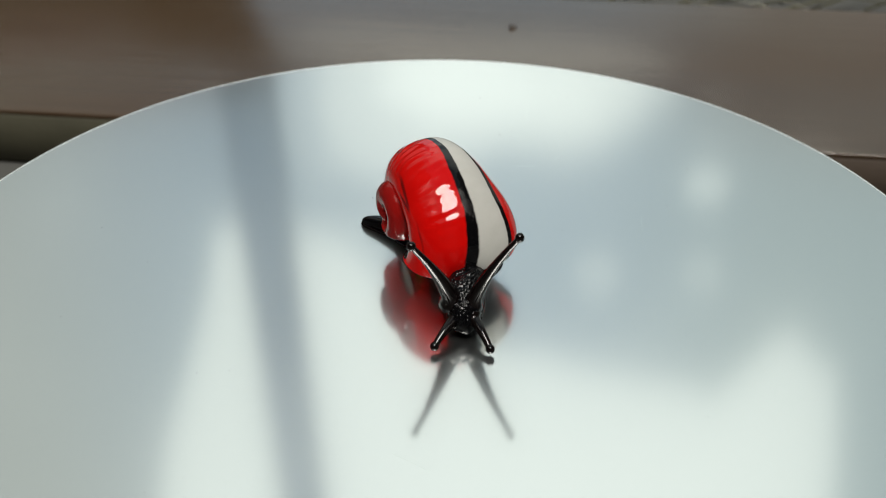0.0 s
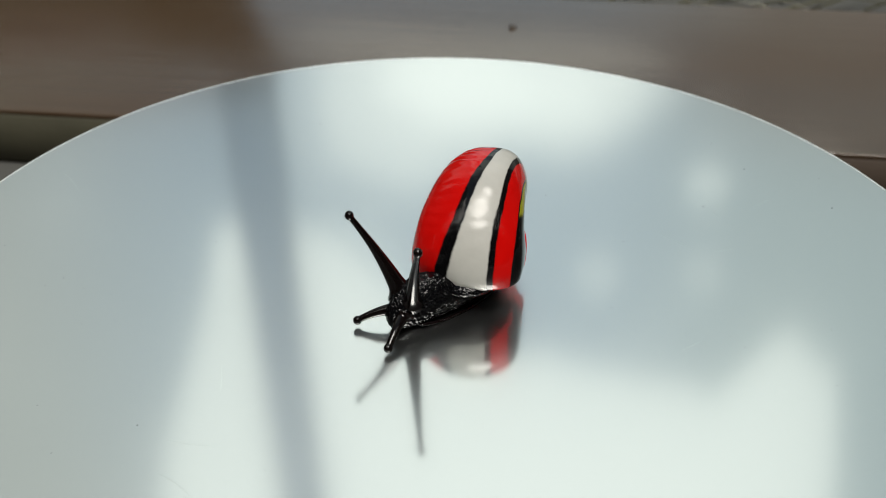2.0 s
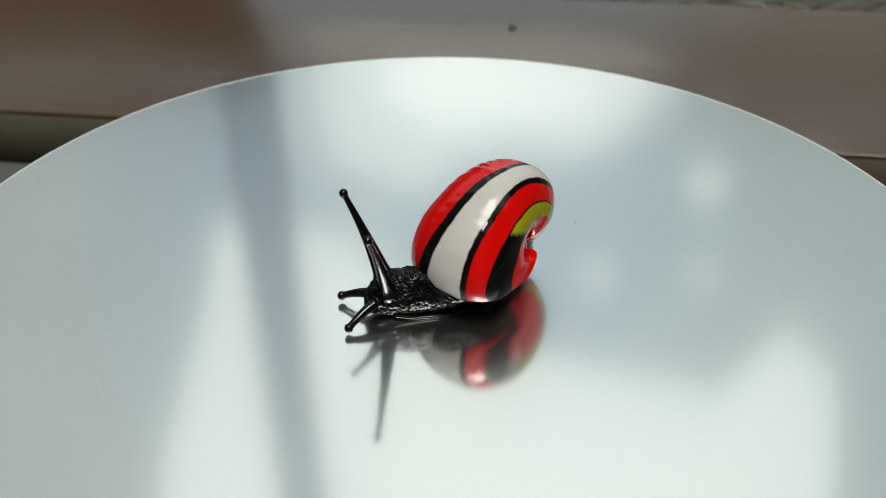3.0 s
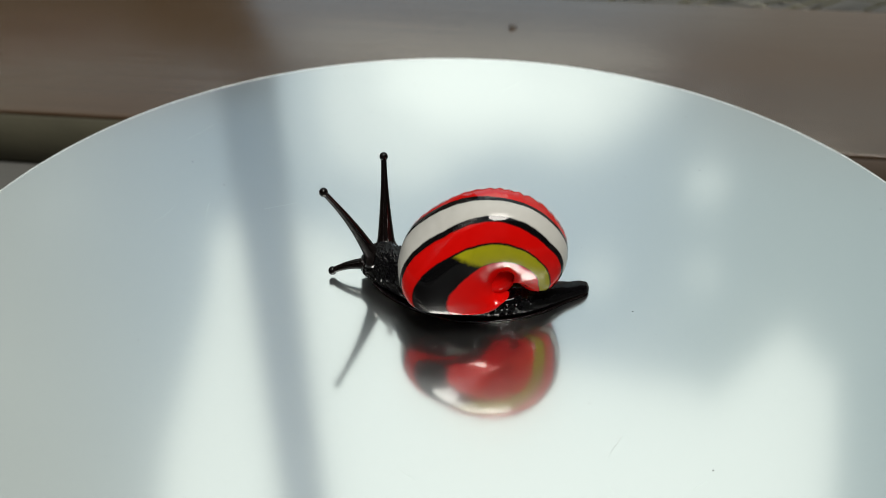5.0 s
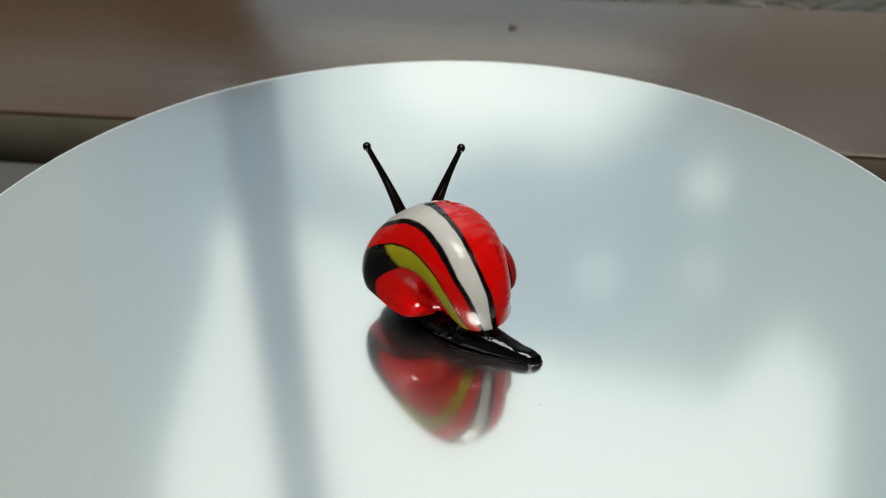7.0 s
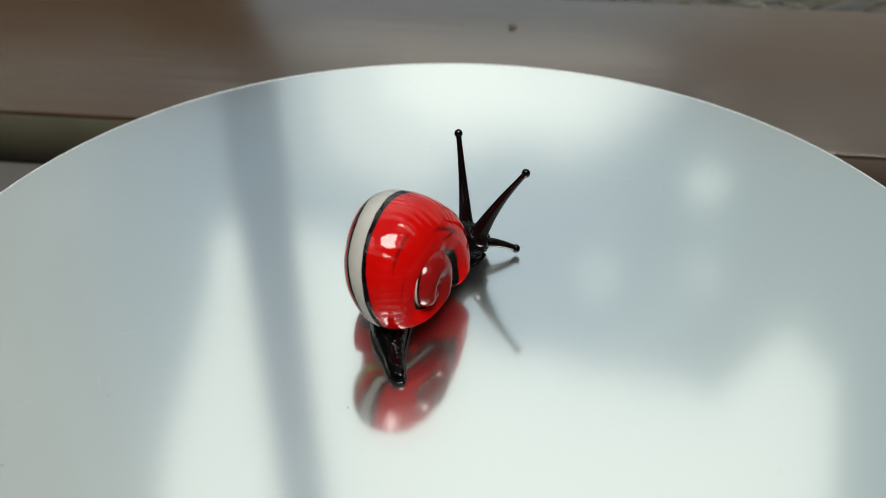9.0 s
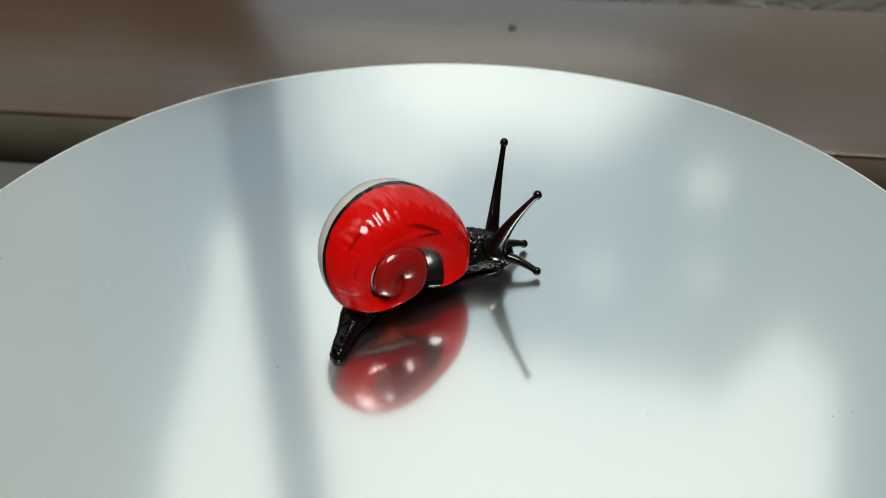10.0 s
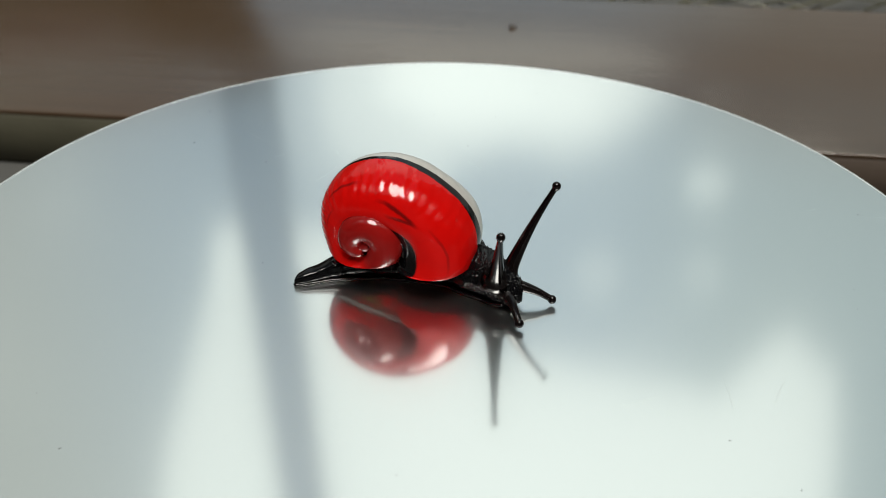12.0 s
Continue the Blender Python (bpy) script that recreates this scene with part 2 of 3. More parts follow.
MAT = make_materials()


# ---- mesh helpers ----
def part(name, bm, material, parent=None, label="", kind=""):
    """Links a bmesh as one smooth mesh object under its thing."""
    mesh = bpy.data.meshes.new(name)
    bm.to_mesh(mesh)
    bm.free()
    mesh.polygons.foreach_set("use_smooth", [True] * len(mesh.polygons))
    mesh.materials.append(material)
    ob = new(name, mesh)
    ob.parent = parent
    return tagged(ob, label=label, kind=kind)


def sweep(bm, rings, closed_ends=True):
    """Skins a list of rings of points, each closed on itself."""
    made = [[bm.verts.new(p) for p in ring] for ring in rings]
    n = len(made[0])
    for a, b in zip(made, made[1:]):
        for i in range(n):
            bm.faces.new((a[i], a[(i + 1) % n], b[(i + 1) % n], b[i]))
    if closed_ends:
        bm.faces.new(made[0][::-1])
        bm.faces.new(made[-1])
    bmesh.ops.recalc_face_normals(bm, faces=bm.faces)


def lathe(bm, profile, steps=128, centre=(0, 0)):
    """Turns a profile of (radius, height) points about the vertical through centre."""
    rings = []
    for r, z in profile:
        rings.append([(centre[0] + r * math.cos(2 * math.pi * i / steps), centre[1] + r * math.sin(2 * math.pi * i / steps), z) for i in range(steps)])
    sweep(bm, rings)


def glide(keys, value):
    """Smooth interpolation in rows whose first number is the parameter."""
    rows = np.array(keys, float)
    x = rows[:, 0]
    k = int(np.clip(np.searchsorted(x, value) - 1, 0, len(x) - 2))
    slope = np.gradient(rows, x, axis=0)
    h = x[k + 1] - x[k]
    u = min(max((value - x[k]) / h, 0.0), 1.0)
    h00, h10, h01, h11 = 2 * u**3 - 3 * u**2 + 1, u**3 - 2 * u**2 + u, -2 * u**3 + 3 * u**2, u**3 - u**2
    return (h00 * rows[k] + h10 * h * slope[k] + h01 * rows[k + 1] + h11 * h * slope[k + 1])[1:]


# ---- setting ----
def build_ground():
    bm = bmesh.new()
    rings = []
    for r in (0.05, 0.3, 1, 4, 20, 100, 600):
        rings.append([(r * math.cos(2 * math.pi * i / 48), r * math.sin(2 * math.pi * i / 48), -0.05) for i in range(48)])
    sweep(bm, rings[::-1], closed_ends=False)
    bm.faces.new([v for v in bm.verts][-48:])
    bmesh.ops.recalc_face_normals(bm, faces=bm.faces)
    for f in bm.faces:
        if f.normal.z < 0:
            f.normal_flip()
    tagged(part("ground", bm, MAT["concrete"]), "grey weathered concrete ground under the turntable and plank", "ground", kind="structure")


def build_plank():
    """A long board lying on the ground beyond the disc, with eased edges."""
    length, width, thick, ease = 1.6, 0.109, 0.0014, 0.0005
    rings = []
    for i in range(41):
        x = -0.79 + 1.58 * i / 40
        wave = 0.0008 * noise.noise((x * 7, 2, 9))
        rings.append([(x, 0.001 + wave, 0.0), (x, -0.0002 + wave * 0.4, 0.0012), (x, -0.0004 + wave * 0.4, 0.0168), (x, 0.0002, 0.0171), (x, 0.104, 0.0171), (x, 0.104, 0.0)])
    bm = bmesh.new()
    sweep(bm, rings)
    batten = tagged(part("batten", bm, MAT["olive"]), "dark olive painted timber batten under the plank", "batten")
    batten.matrix_world = pose(-0.005, 0.1195, -0.05, 0, 0, -6.6)
    section = []
    for cx, cz, a0 in ((width - ease, thick - ease, 0), (ease, thick - ease, 90), (ease * 0.5, ease * 0.5, 180), (width - ease * 0.5, ease * 0.5, 270)):
        r = ease if cz > thick / 2 else ease * 0.5
        for k in range(5):
            a = radians(a0 + 22.5 * k)
            section.append((cx + r * math.cos(a), cz + r * math.sin(a)))
    rings = []
    for i in range(81):
        x = -length / 2 + length * i / 80
        lift = 0.0004 * noise.noise((x * 6, 0, 3))
        rings.append([(x, y + 0.0006 * noise.noise((x * 9, y * 20, 1)), z + (lift if z > thick / 2 else 0)) for y, z in section])
    bm = bmesh.new()
    sweep(bm, rings)
    plank = tagged(part("plank", bm, MAT["timber"]), "dark brown varnished timber plank lying on a batten", "plank")
    plank.matrix_world = pose(-0.005, 0.1195, -0.0329, 0, 0, -6.6)
    bm = bmesh.new()
    bmesh.ops.create_icosphere(bm, subdivisions=3, radius=0.0014)
    for v in bm.verts:
        v.co *= 1 + 0.5 * noise.noise(v.co * 500)
        v.co.z *= 0.6
    crumb = tagged(part("crumb", bm, MAT["fleck"]), "small dark crumb of bark lying on the plank", "crumb")
    crumb.location = (0.0253, 0.1965, -0.0311)


def build_post():
    rings = []
    for i in range(41):
        z = -0.05 + 3.6 * i / 40
        r = 0.078 - 0.006 * i / 40
        rings.append([((r + 0.004 * noise.noise((math.cos(a) * 2, math.sin(a) * 2, z * 2))) * math.cos(a), (r + 0.004 * noise.noise((math.cos(a) * 2, math.sin(a) * 2, z * 2))) * math.sin(a), z) for a in (2 * math.pi * k / 24 for k in range(24))])
    bm = bmesh.new()
    sweep(bm, rings)
    post = tagged(part("post", bm, MAT["post"]), "round blue-grey painted wooden post, reflected haze and shade in its colour", "post")
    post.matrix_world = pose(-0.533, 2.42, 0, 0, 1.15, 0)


def build_added_walls():
    """Unseen boarded walls added to darken reflections: round the camera, low beyond the post."""
    for name, label, x, y, length, rows, turned in (
        ("added_wall_south", "plain dark brown boarded wall added behind the camera to darken reflections", 0.0, -1.1, 6.0, 12, 0),
        ("added_wall_southwest", "plain dark brown boarded side wall, added unseen to darken reflections", -1.15, -0.1, 1.96, 22, 90),
        ("added_wall_southeast", "plain dark brown boarded side wall, added unseen to darken reflections", 1.15, -0.1, 1.96, 22, 90),
        ("added_wall_west", "plain dark brown boarded low wall, added unseen to darken plank reflections", -2.67, 3.0, 4.0, 11, 0),
    ):
        wall = tagged(new(name), label, "wall", kind="structure")
        bm = bmesh.new()
        bmesh.ops.create_cube(bm, size=1, matrix=Matrix.Diagonal((length, 0.024, 0.128, 1)))
        bmesh.ops.bevel(bm, geom=bm.edges[:], offset=0.004, segments=1, affect="EDGES")
        board = part("board", bm, MAT["timber"], wall)
        for k in range(rows):
            if k:
                board = new("board", board.data)
                board.parent = wall
            board.location = (0, 0, 0.064 + 0.131 * k)
        wall.matrix_world = pose(x, y, -0.05, 0, 0, turned)


def build_litter():
    rng = random.Random(5)
    bm = bmesh.new()
    for _ in range(150):
        x, y = rng.uniform(0.04, 0.30), rng.uniform(0.245, 0.42)
        a, length, r = rng.uniform(-0.9, 0.9), rng.uniform(0.03, 0.09), rng.uniform(0.0004, 0.0011)
        arch = rng.uniform(0.004, 0.02)
        rings = []
        for k in range(7):
            u = k / 6
            cx, cy = x + math.cos(a + 0.5 * u) * length * u, y + math.sin(a + 0.5 * u) * length * u * 0.6
            cz = -0.0495 + arch * math.sin(math.pi * u) + r
            rr = r * (1 - 0.7 * u)
            rings.append([(cx, cy + rr * math.cos(b), cz + rr * math.sin(b)) for b in (0, 1.57, 3.14, 4.71)])
        sweep(bm, rings)
    tagged(part("dry_grass", bm, MAT["straw"]), "loose dry grass stalks on the ground behind the plank", "dry grass", kind="stuff")
    for x, y, length, arch, r in ((0.095, 0.238, 0.050, 0.004, 0.00011), (0.112, 0.240, 0.034, 0.005, 0.00014), (0.122, 0.2385, 0.022, 0.003, 0.00012), (0.118, 0.244, 0.040, 0.006, 0.00014)):
        rings = []
        for k in range(13):
            u = k / 12
            rings.append([(x + length * u, y - 0.006 * u * u + r * math.cos(b), -0.0497 + r + 0.012 * (1 - u) ** 2 + arch * math.sin(math.pi * u) + r * math.sin(b)) for b in (0, 1.05, 2.09, 3.14, 4.19, 5.24)])
        bm = bmesh.new()
        sweep(bm, rings)
        tagged(part("straw", bm, MAT["pale"]), "single pale dry grass stalk arching behind the plank", "grass stalk", "pale stalks behind the plank")
    for x, y, r in ((0.163, 0.239, 0.0022), (0.154, 0.241, 0.0017)):
        bm = bmesh.new()
        bmesh.ops.create_icosphere(bm, subdivisions=3, radius=r)
        for v in bm.verts:
            v.co *= 1 + 0.35 * noise.noise(v.co * 120 + Vector((x * 90, 0, 0)))
            v.co.z *= 0.65
        stone = tagged(part("pebble", bm, MAT["pebble"]), "small pale rounded pebble behind the plank", "pebble", "pebbles behind the plank")
        stone.location = (x, y, -0.05 + r * 0.55)


# ---- turntable ----
CENTRE = (-0.00198, 0.00041)
RADIUS = 0.1


def build_turntable():
    table = tagged(new("turntable"), "round brushed aluminium turntable plate with a bright polished rim", "turntable")
    table.empty_display_size = 0.02
    bm = bmesh.new()
    lathe(bm, [(0.004, 0.0), (0.03, 0.0), (0.07, 0.0), (RADIUS - 0.0006, 0.0), (RADIUS - 0.0006, -0.0013), (0.05, -0.0013), (0.004, -0.0013)], 256, CENTRE)
    plate = part("plate", bm, MAT["aluminium"], table, "brushed aluminium plate")
    plate.data.polygons.foreach_set("use_smooth", [False] * len(plate.data.polygons))
    bm = bmesh.new()
    rings = []
    for i in range(256):
        a = 2 * math.pi * i / 256
        ring = []
        for k in range(10):
            b = 2 * math.pi * k / 10
            r = RADIUS - 0.0005 + 0.0005 * math.cos(b)
            ring.append((CENTRE[0] + r * math.cos(a), CENTRE[1] + r * math.sin(a), -0.0006 + 0.00068 * math.sin(b)))
        rings.append(ring)
    rings.append(rings[0])
    sweep(bm, rings, closed_ends=False)
    part("rim", bm, MAT["edge"], table, "bright polished rim")
    bm = bmesh.new()
    lathe(bm, [(0.002, -0.0014), (0.03, -0.0014), (0.03, -0.006), (0.034, -0.009), (0.045, -0.044), (0.045, -0.0495), (0.002, -0.0495)], 64)
    part("base", bm, MAT["plastic"], table, "black plastic base")
    # lint and dust on the plate
    rng = random.Random(11)
    bm = bmesh.new()
    for _ in range(60):
        a, r = rng.uniform(0, 2 * math.pi), 0.094 * math.sqrt(rng.random())
        if r < 0.03:
            continue
        size = rng.choice((0.00004, 0.00005, 0.00006, 0.00009))
        m = pose(r * math.cos(a), r * math.sin(a), size * 0.4, 0, 0, rng.uniform(0, 360)) @ Matrix.Diagonal((rng.uniform(1, 2.5), 1, 0.6, 1))
        bmesh.ops.create_icosphere(bm, subdivisions=1, radius=size, matrix=m)
    part("dust", bm, MAT["fleck"], table, "specks of dust on the plate", "stuff")
    # hairline scratches, curved and faint
    for _ in range(12):
        a, r, bow, length = rng.uniform(0, 2 * math.pi), rng.uniform(0.035, 0.09), rng.uniform(-0.5, 0.5), rng.uniform(0.003, 0.009)
        start, wide = rng.uniform(0, 2 * math.pi), rng.uniform(0.00002, 0.00004)
        rings = []
        x, y = r * math.cos(a), r * math.sin(a)
        for k in range(9):
            way = start + bow * k / 8
            nx, ny = -math.sin(way) * wide, math.cos(way) * wide
            taper = 0.2 + 0.8 * math.sin(math.pi * k / 8)
            rings.append([(x + nx * taper, y + ny * taper, -0.00001), (x, y, 0.00002), (x - nx * taper, y - ny * taper, -0.00001)])
            x, y = x + math.cos(way) * length / 8, y + math.sin(way) * length / 8
        bm = bmesh.new()
        sweep(bm, rings)
        part("scratch", bm, MAT["scuff"], table)
    return table


# ---- the glass snail; s runs to its head, l to its left side, z up, in millimetres ----
AHEAD, ASIDE = Vector((0.4226, -0.9063, 0)), Vector((0.9063, 0.4226, 0))


def at(s, l, z):
    return (AHEAD * s + ASIDE * l + Vector((0, 0, z))) * 0.001


COIL_S, COIL_Z = -14.1, 8.7
# turn in degrees, distance from the coil's axis, radial and sideways half thickness, sideways place
COIL = (
    (-66, 10.2, 5.4, 8.6, 6.4), (-30, 12.8, 5.7, 9.8, 4.1), (0, 13.5, 7.0, 9.75, 4.6), (45, 10.2, 6.8, 8.7, 4.5), (90, 7.6, 6.65, 7.4, 3.9),
    (135, 4.8, 6.5, 6.4, 3.5), (180, 3.1, 5.4, 5.6, 2.7), (225, 3.7, 4.1, 5.2, 1.0), (270, 4.5, 3.7, 4.4, -0.7), (315, 3.8, 3.3, 3.9, -1.7),
    (360, 3.6, 3.2, 3.2, -2.4), (450, 3.2, 2.9, 2.8, -2.75), (540, 2.4, 2.3, 2.2, -3.2), (630, 1.1, 1.3, 1.4, -3.6),
)
# edges of the stripes round the tube, in degrees, by turn; and the even places they take in the glass pattern
STRIPES = (
    (-70, -22, -6, 36, 42, 64, 98), (0, -18, -3, 37, 43, 68, 102), (25, -8, 4, 38, 45, 73, 106), (50, -3, 8, 40, 47, 74, 105), (75, 5, 13, 40, 47, 74, 103),
    (100, 8, 14, 41, 50, 73, 97), (125, 6, 12, 40, 48, 69, 87), (150, -2, 7, 30, 38, 62, 80), (170, -6, 5, 23, 30, 55, 75), (210, -10, -1, 14, 20, 40, 62), (330, -10, -2, 10, 16, 30, 40), (640, -10, -2, 10, 16, 30, 40),
)
PATTERN = (-180, -10, 3, 33, 43, 72, 100, 180)


def build_shell(snail):
    around, steps = 120, 520
    points, band, along, faces = [], [], [], []
    first, last = COIL[0][0], COIL[-1][0]
    for i in range(steps + 1):
        turn = first + (last - first) * (i / steps) ** 1.3
        dist, radial, side, place = glide(COIL, turn)
        edges = [-180, *glide(STRIPES, turn), 180]
        rise = min(max((turn - 180) / 200, 0.0), 1.0)
        rise = rise * rise * (3 - 2 * rise)
        if i > steps - 6:
            shrink = math.sqrt(max(0.0, 1 - ((i - steps + 6) / 6) ** 2)) * 0.98 + 0.02
            radial, side = radial * shrink, side * shrink
        if turn < -28:
            # the mouth closes to a rounded lobe on the body
            u = min(1.0, (-28 - turn) / (-28 - first))
            shrink = math.sqrt(max(0.0, 1 - u**2.2)) * 0.99 + 0.01
            radial, side = radial * shrink, side * shrink
        a = radians(turn)
        lean = min(max(turn / 70, 0.0), 1.0)
        lean = lean * lean * (3 - 2 * lean)
        for k in range(around + 1):
            psi = -180 + 360 * k / around
            b = radians(psi)
            # growth ridges over the crown, and a little unevenness of hand-worked glass
            phase = turn * 46 + 60 * noise.noise((turn * 0.03, psi * 0.02, 7)) * 6 - psi * 5
            ridge = math.exp(-(((psi + 32) / 25) ** 2)) * 0.02 * math.sin(radians(phase)) * (0.4 + 0.9 * abs(noise.noise((turn * 0.06, 4, 0)))) * (0.15 + 0.85 * math.exp(-(((turn - 98) / 65) ** 2)))
            ridge += math.exp(-(((psi - 20) / 13) ** 2)) * 0.005 * math.sin(radians(phase * 0.8)) * math.exp(-(((turn - 45) / 45) ** 2))
            uneven = 0.012 * noise.noise((turn * 0.05, psi * 0.03, 0))
            grow = 1 + (ridge + uneven if turn < 300 else uneven)
            out = dist + radial * grow * math.cos(b)
            # fuller towards the mouth on the right side, flatter at the shoulder on the left
            out += 0.9 * max(0.0, -math.sin(b)) * max(0.0, math.cos(b)) ** 0.5 * math.exp(-(((turn + 2) / 26) ** 2))
            out -= 0.5 * max(0.0, math.sin(b)) * max(0.0, math.cos(b)) ** 0.5 * math.exp(-(((turn - 38) / 20) ** 2))
            # the navel on the left side is nearly closed; the lip bulges out below it
            out -= 8.5 * max(0.0, math.sin(b)) ** 0.8 * max(0.0, -math.cos(b)) ** 1.1 * math.exp(-(((turn + 8) / 48) ** 2))
            out -= 9.5 * max(0.0, math.sin(b)) ** 0.6 * max(0.0, -math.cos(b)) ** 1.8 * math.exp(-(((turn + 42) / 30) ** 2))
            out -= 1.7 * max(0.0, -math.sin(b)) ** 0.8 * max(0.0, -math.cos(b)) ** 0.8 * math.exp(-(((turn + 5) / 40) ** 2))
            out = 0.4 + 0.5 * ((out - 0.4) + math.sqrt((out - 0.4) ** 2 + 0.6)) if turn < 60 else out
            bulge = 0.8 * max(0.0, math.sin(b)) * math.exp(-(((turn + 2) / 30) ** 2))
            out += 0.8 * math.exp(-(((psi - 36) / 28) ** 2)) * math.exp(-(((turn - 90) / 48) ** 2))
            z = COIL_Z + out * math.sin(a)
            floor_z = 5.6
            z = floor_z + 0.5 * ((z - floor_z) + math.sqrt((z - floor_z) ** 2 + 0.5)) + 1.9 * rise
            fold = max(0.0, math.sin(b)) ** 0.6 * max(0.0, -math.cos(b)) ** 1.2 * math.exp(-(((turn + 12) / 42) ** 2))
            flare = math.sin(b)
            if psi > 90:
                flare = max(0.0, flare) ** (1 - 0.48 * math.exp(-(((turn + 30) / 36) ** 2)))
            points.append(at(COIL_S + 0.7 * rise + 0.5 * lean + out * math.cos(a), place - 0.45 * lean + side * grow * flare + bulge - 2.4 * fold, z - 0.1 * lean - 1.6 * fold))
            band.append(float(np.interp(psi, edges, PATTERN)))
            along.append(turn)
    n = around + 1
    for i in range(steps):
        for k in range(around):
            faces.append((i * n + k, i * n + k + 1, (i + 1) * n + k + 1, (i + 1) * n + k))
    mesh = bpy.data.meshes.new("shell")
    mesh.from_pydata(points, [], faces)
    for name, values in (("band", band), ("along", along)):
        mesh.attributes.new(name, "FLOAT", "POINT").data.foreach_set("value", values)
    mesh.polygons.foreach_set("use_smooth", [True] * len(mesh.polygons))
    mesh.materials.append(MAT["shell"])
    ob = new("shell", mesh)
    ob.parent = snail
    tagged(ob, "coiled red glass shell with ivory, black and olive stripes")
    # the red pillar of glass in the middle of the coil
    bm = bmesh.new()
    bmesh.ops.create_uvsphere(bm, u_segments=40, v_segments=24, radius=1.0)
    for v in bm.verts:
        v.co = at(-9.6 + 4.6 * v.co.x, 5.0 + 5.4 * v.co.y, 8.5 + 3.7 * v.co.z)
    pillar = part("columella", bm, MAT["shell"], ob, "red glass core of the coil")
    count = len(pillar.data.vertices)
    pillar.data.attributes.new("band", "FLOAT", "POINT").data.foreach_set("value", [-80.0] * count)
    pillar.data.attributes.new("along", "FLOAT", "POINT").data.foreach_set("value", [0.0] * count)
    # the rounded end of the spiral
    bm = bmesh.new()
    bmesh.ops.create_uvsphere(bm, u_segments=28, v_segments=18, radius=1.0)
    for v in bm.verts:
        v.co = at(COIL_S + 1.1 + 1.5 * v.co.x, -3.95 + 1.25 * v.co.y, COIL_Z + 1.8 + 1.5 * v.co.z + 0.12 * noise.noise(v.co * 2))
    apex = part("apex", bm, MAT["shell"], ob, "dark red glass bead at the end of the spiral")
    count = len(apex.data.vertices)
    apex.data.attributes.new("band", "FLOAT", "POINT").data.foreach_set("value", [-80.0] * count)
    apex.data.attributes.new("along", "FLOAT", "POINT").data.foreach_set("value", [420.0] * count)
    return ob


# s, sideways place, half width, height
BODY = (
    (-26.6, -4.0, 0.35, 0.9), (-26.3, -3.9, 0.95, 1.5), (-25.4, -3.4, 1.45, 2.1), (-23, -1.8, 1.9, 2.7), (-20, 0.5, 2.6, 3.9), (-16, 2.6, 3.4, 5.0), (-10, 4.5, 3.8, 4.9), (-4, 4.9, 4.1, 6.2),
    (1, 4.2, 3.8, 7.2), (5, 2.6, 3.8, 8.0), (8, 1.3, 3.4, 8.6), (11, -0.4, 3.1, 8.0), (13, -1.3, 2.6, 6.6), (14.6, -1.8, 1.7, 5.0), (15.3, -2.0, 0.6, 3.6),
)


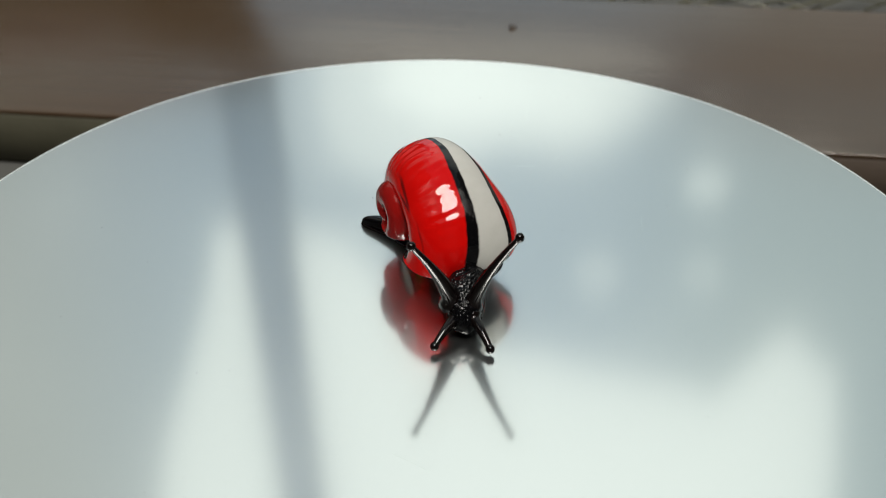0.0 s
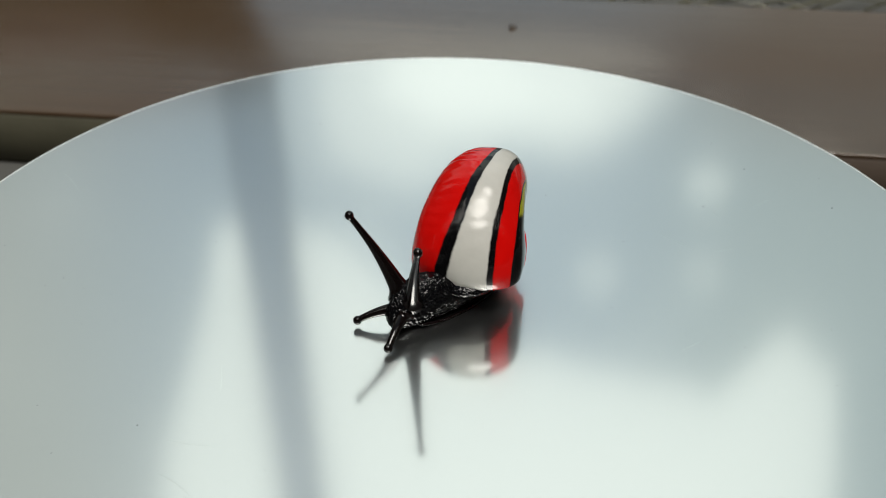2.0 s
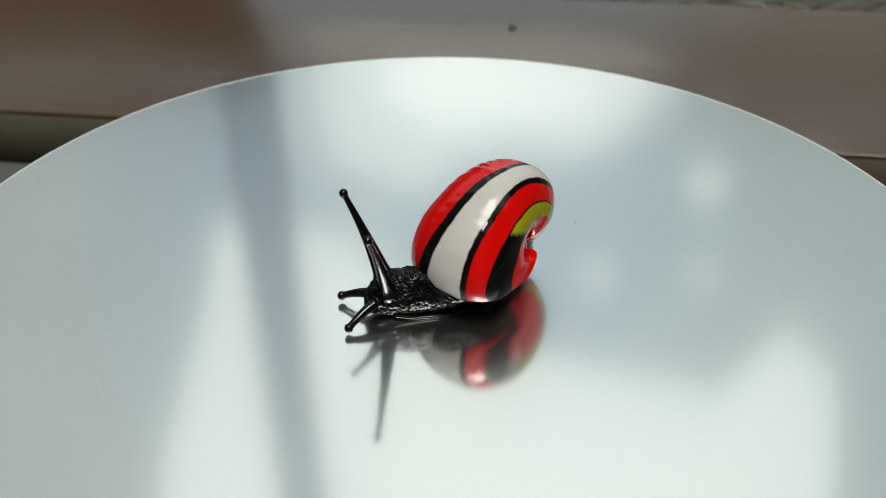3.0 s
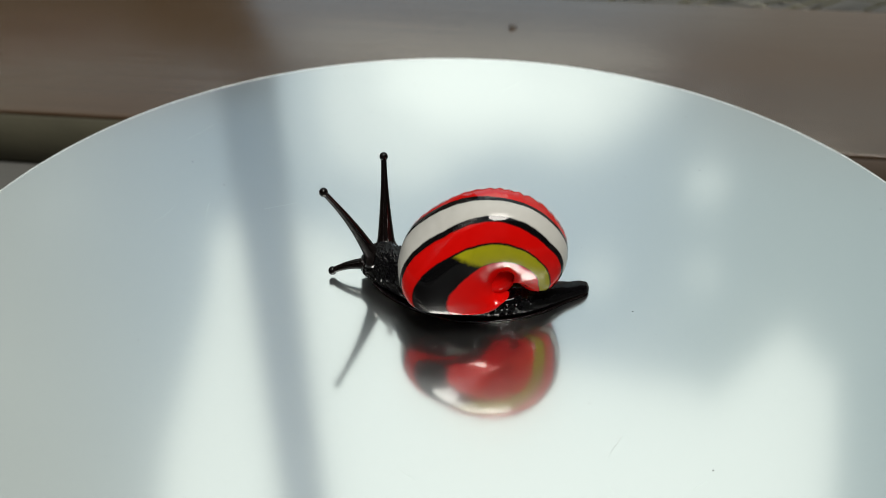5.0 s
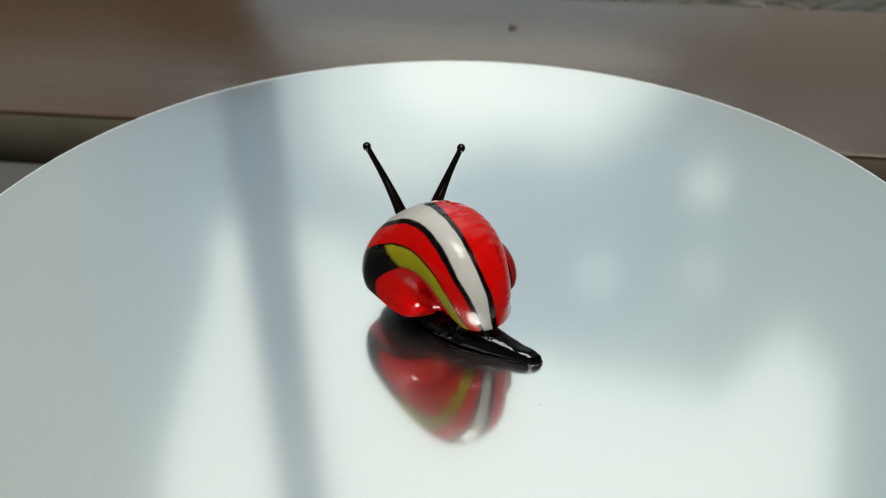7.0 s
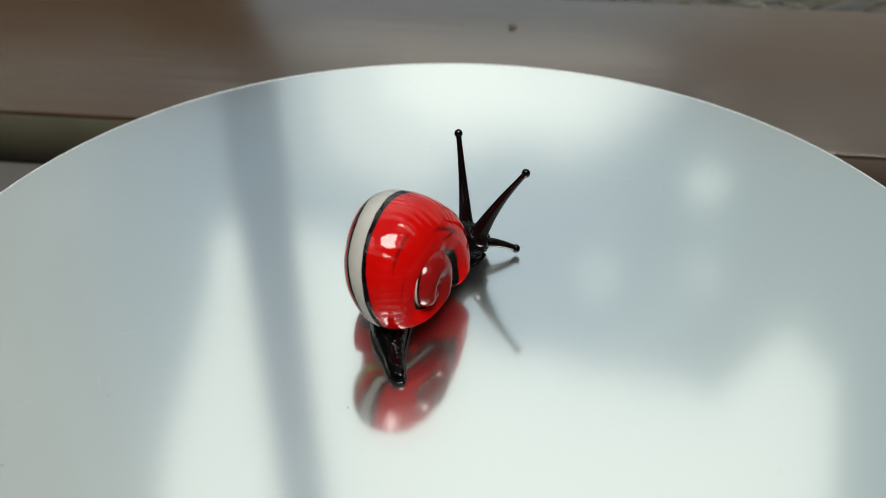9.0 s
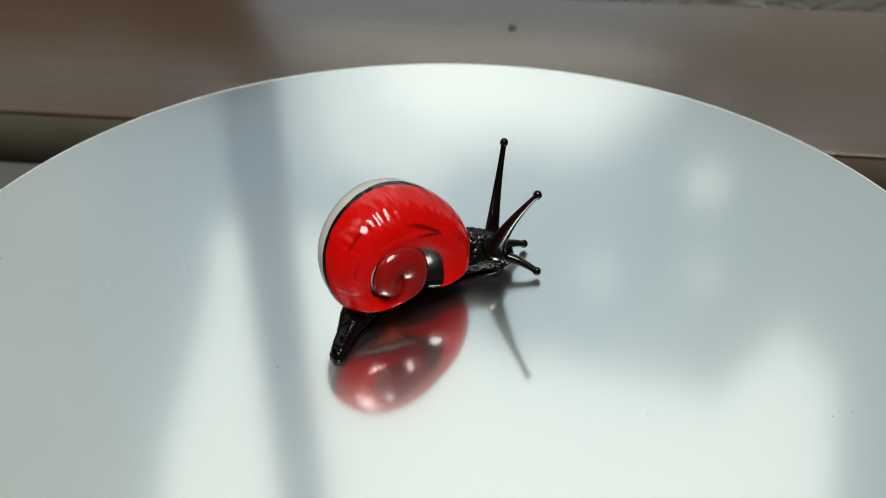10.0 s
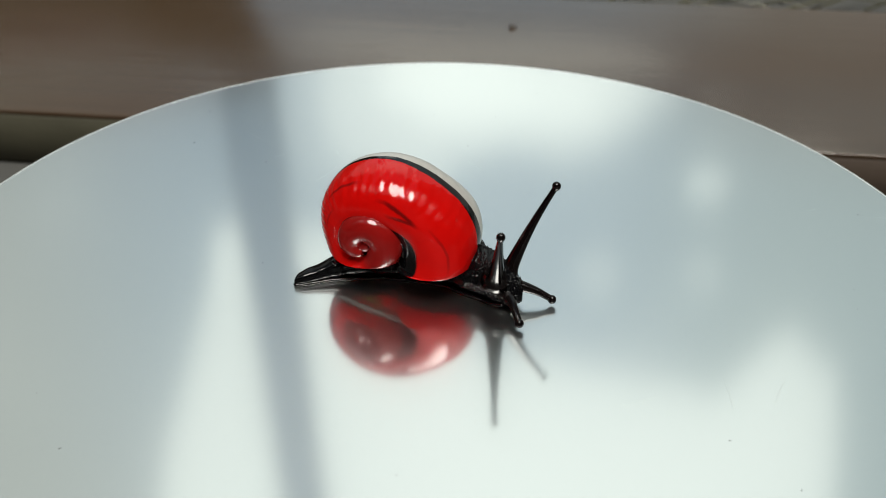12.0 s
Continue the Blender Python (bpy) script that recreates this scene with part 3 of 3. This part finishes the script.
def build_body(snail):
    steps, around = 420, 150
    rings = []
    for i in range(steps + 1):
        s = BODY[0][0] + (BODY[-1][0] - BODY[0][0]) * i / steps
        place, half, high = glide(BODY, s)
        low = 0.1 + max(0.0, s - 12) * 0.35
        ring = []
        rough = 0.02 + 0.98 / (1 + math.exp(-(s - 2.5) * 1.2))
        for k in range(around):
            b = 2 * math.pi * k / around
            c, d = math.cos(b), math.sin(b)
            y = half * math.copysign(abs(c) ** 0.85, c) * (1 if d > 0 else 1.05)
            z = low + (high - low) * (0.5 + 0.5 * math.copysign(abs(d) ** 0.75, d))
            where = Vector((s * 2.2, (place + y) * 2.2, z * 2.2))
            near = noise.voronoi(where)[0][0]
            patchy = min(1.0, max(0.15, 0.75 + 1.1 * noise.noise(where * 0.28)))
            lump = rough * patchy * 0.36 * math.sqrt(max(0.0, 1 - (near / 0.52) ** 2)) * (1 if d > -0.75 else 0)
            if -25 < s < 1 and d > -0.4:
                wide = noise.voronoi(where * 0.4)[0][0]
                lump += (1.0 if s > -15 else max(0.35, 1 + (s + 15) / 5)) * max(0.0, 0.5 - wide) * min(1.0, (1 - s) / 4, (s + 25) / 7)
            y *= 1 + 0.04 * math.exp(-(((z - low - 0.3) / 0.28) ** 2)) * min(1.0, max(0.0, (13 - s) / 3))
            ring.append(at(s, place + y * (1 + lump / max(half, 1.0)), z + lump * max(0.0, d)))
        rings.append(ring)
    bm = bmesh.new()
    sweep(bm, rings)
    body = part("body", bm, MAT["frit"], snail, "black glass body with a pebbly crushed-glass neck")
    # the rounded bead of glass round the sole
    spine = [-26.3 + 38.3 * (0.5 - 0.5 * math.cos(math.pi * i / 120)) for i in range(121)]
    path = []
    for side, run in ((1, spine), (-1, spine[::-1])):
        for s in run:
            place, half, high = glide(BODY, s)
            path.append(Vector(at(s, place + side * (half * 1.04 - 0.1), 0.33 + max(0.0, s - 9) * 0.25 + 0.06 * noise.noise((s * 0.5, side, 3)))))
    rings = []
    for i, c in enumerate(path):
        way = (path[min(i + 1, len(path) - 1)] - path[max(i - 1, 0)]).normalized()
        out = way.cross(Vector((0, 0, 1))).normalized()
        rings.append([c + (out * math.cos(2 * math.pi * k / 14) + Vector((0, 0, 1)) * math.sin(2 * math.pi * k / 14)) * 0.0003 for k in range(14)])
    bm = bmesh.new()
    sweep(bm, rings)
    part("sole_edge", bm, MAT["black"], body, "smooth black glass bead")
    # the black gather of glass that fills the shell's mouth
    bm = bmesh.new()
    bmesh.ops.create_uvsphere(bm, u_segments=160, v_segments=80, radius=1.0)
    for v in bm.verts:
        v.co = at(-2.0 + 9.0 * v.co.x, 6.0 + 6.2 * v.co.y, 5.4 + 2.4 * v.co.z + 0.15 * noise.noise(v.co * 3) + 0.3 * math.sqrt(max(0.0, 1 - (noise.voronoi(v.co * 15)[0][0] / 0.55) ** 2)))
    part("mantle", bm, MAT["frit"], body, "pebbly black glass mantle")
    return body


def horn(name, snail, base, tip, r_base, r_neck, r_tip, bend, label):
    """A drawn rod of glass from base to tip with a rounded end; bend bows it to the left."""
    a, b = Vector(at(*base)), Vector(at(*tip))
    way = (b - a).normalized()
    side = way.cross(Vector((0, 0, 1))).normalized()
    other = side.cross(way)
    rings = []
    for i in range(33):
        u = i / 32
        r = (r_neck + (r_base - r_neck) * (1 - u) ** 1.7) * 0.001
        if u < 0.12:
            r *= 1 + 0.5 * (1 - u / 0.12) ** 2
        c = a.lerp(b, u) + other * (bend * 0.001 * math.sin(math.pi * u))
        rings.append([c + side * (r * math.cos(2 * math.pi * k / 20)) + other * (r * math.sin(2 * math.pi * k / 20)) for k in range(20)])
    bm = bmesh.new()
    sweep(bm, rings)
    rod = part(name, bm, MAT["black"], snail, label)
    bm = bmesh.new()
    bmesh.ops.create_uvsphere(bm, u_segments=24, v_segments=16, radius=r_tip * 0.001)
    for v in bm.verts:
        v.co.z *= 1.08
    ball = part("tip", bm, MAT["black"], rod)
    ball.location = b
    return rod


def build_snail():
    snail = tagged(new("glass_snail"), "red, black and ivory striped glass snail figurine on a turntable", "figurine")
    snail.empty_display_size = 0.01
    build_body(snail)
    build_shell(snail)
    horn("eye_stalk", snail, (10.6, -2.7, 5.8), (12.5, -11.0, 20.3), 1.8, 0.5, 0.78, 0.5, "tapered black glass eye stalk")
    horn("eye_stalk", snail, (12.2, 0.1, 5.4), (19.3, 4.9, 21.5), 1.5, 0.5, 0.78, 0.5, "tapered black glass eye stalk")
    horn("feeler", snail, (12.6, -3.0, 3.4), (15.9, -8.6, 1.4), 1.15, 0.6, 0.78, 0.4, "short black glass feeler")
    horn("feeler", snail, (14.0, -0.6, 3.6), (20.4, -0.4, 1.3), 1.15, 0.6, 0.78, 0.4, "short black glass feeler")
    return snail


build_ground()
build_plank()
build_post()
build_added_walls()
build_litter()
turntable = build_turntable()
glass_snail = build_snail()


def motions():
    """The plate turns clockwise with the snail on it."""
    rows = []
    for k in range(25):
        t = k * 0.5
        rows.append((t, pose(0, 0, 0, 0, 0, -24.505 * t - 0.13195 * t**2 + 0.002951 * t**3)))
    walk(turntable, rows)
    walk(glass_snail, rows)


motions()
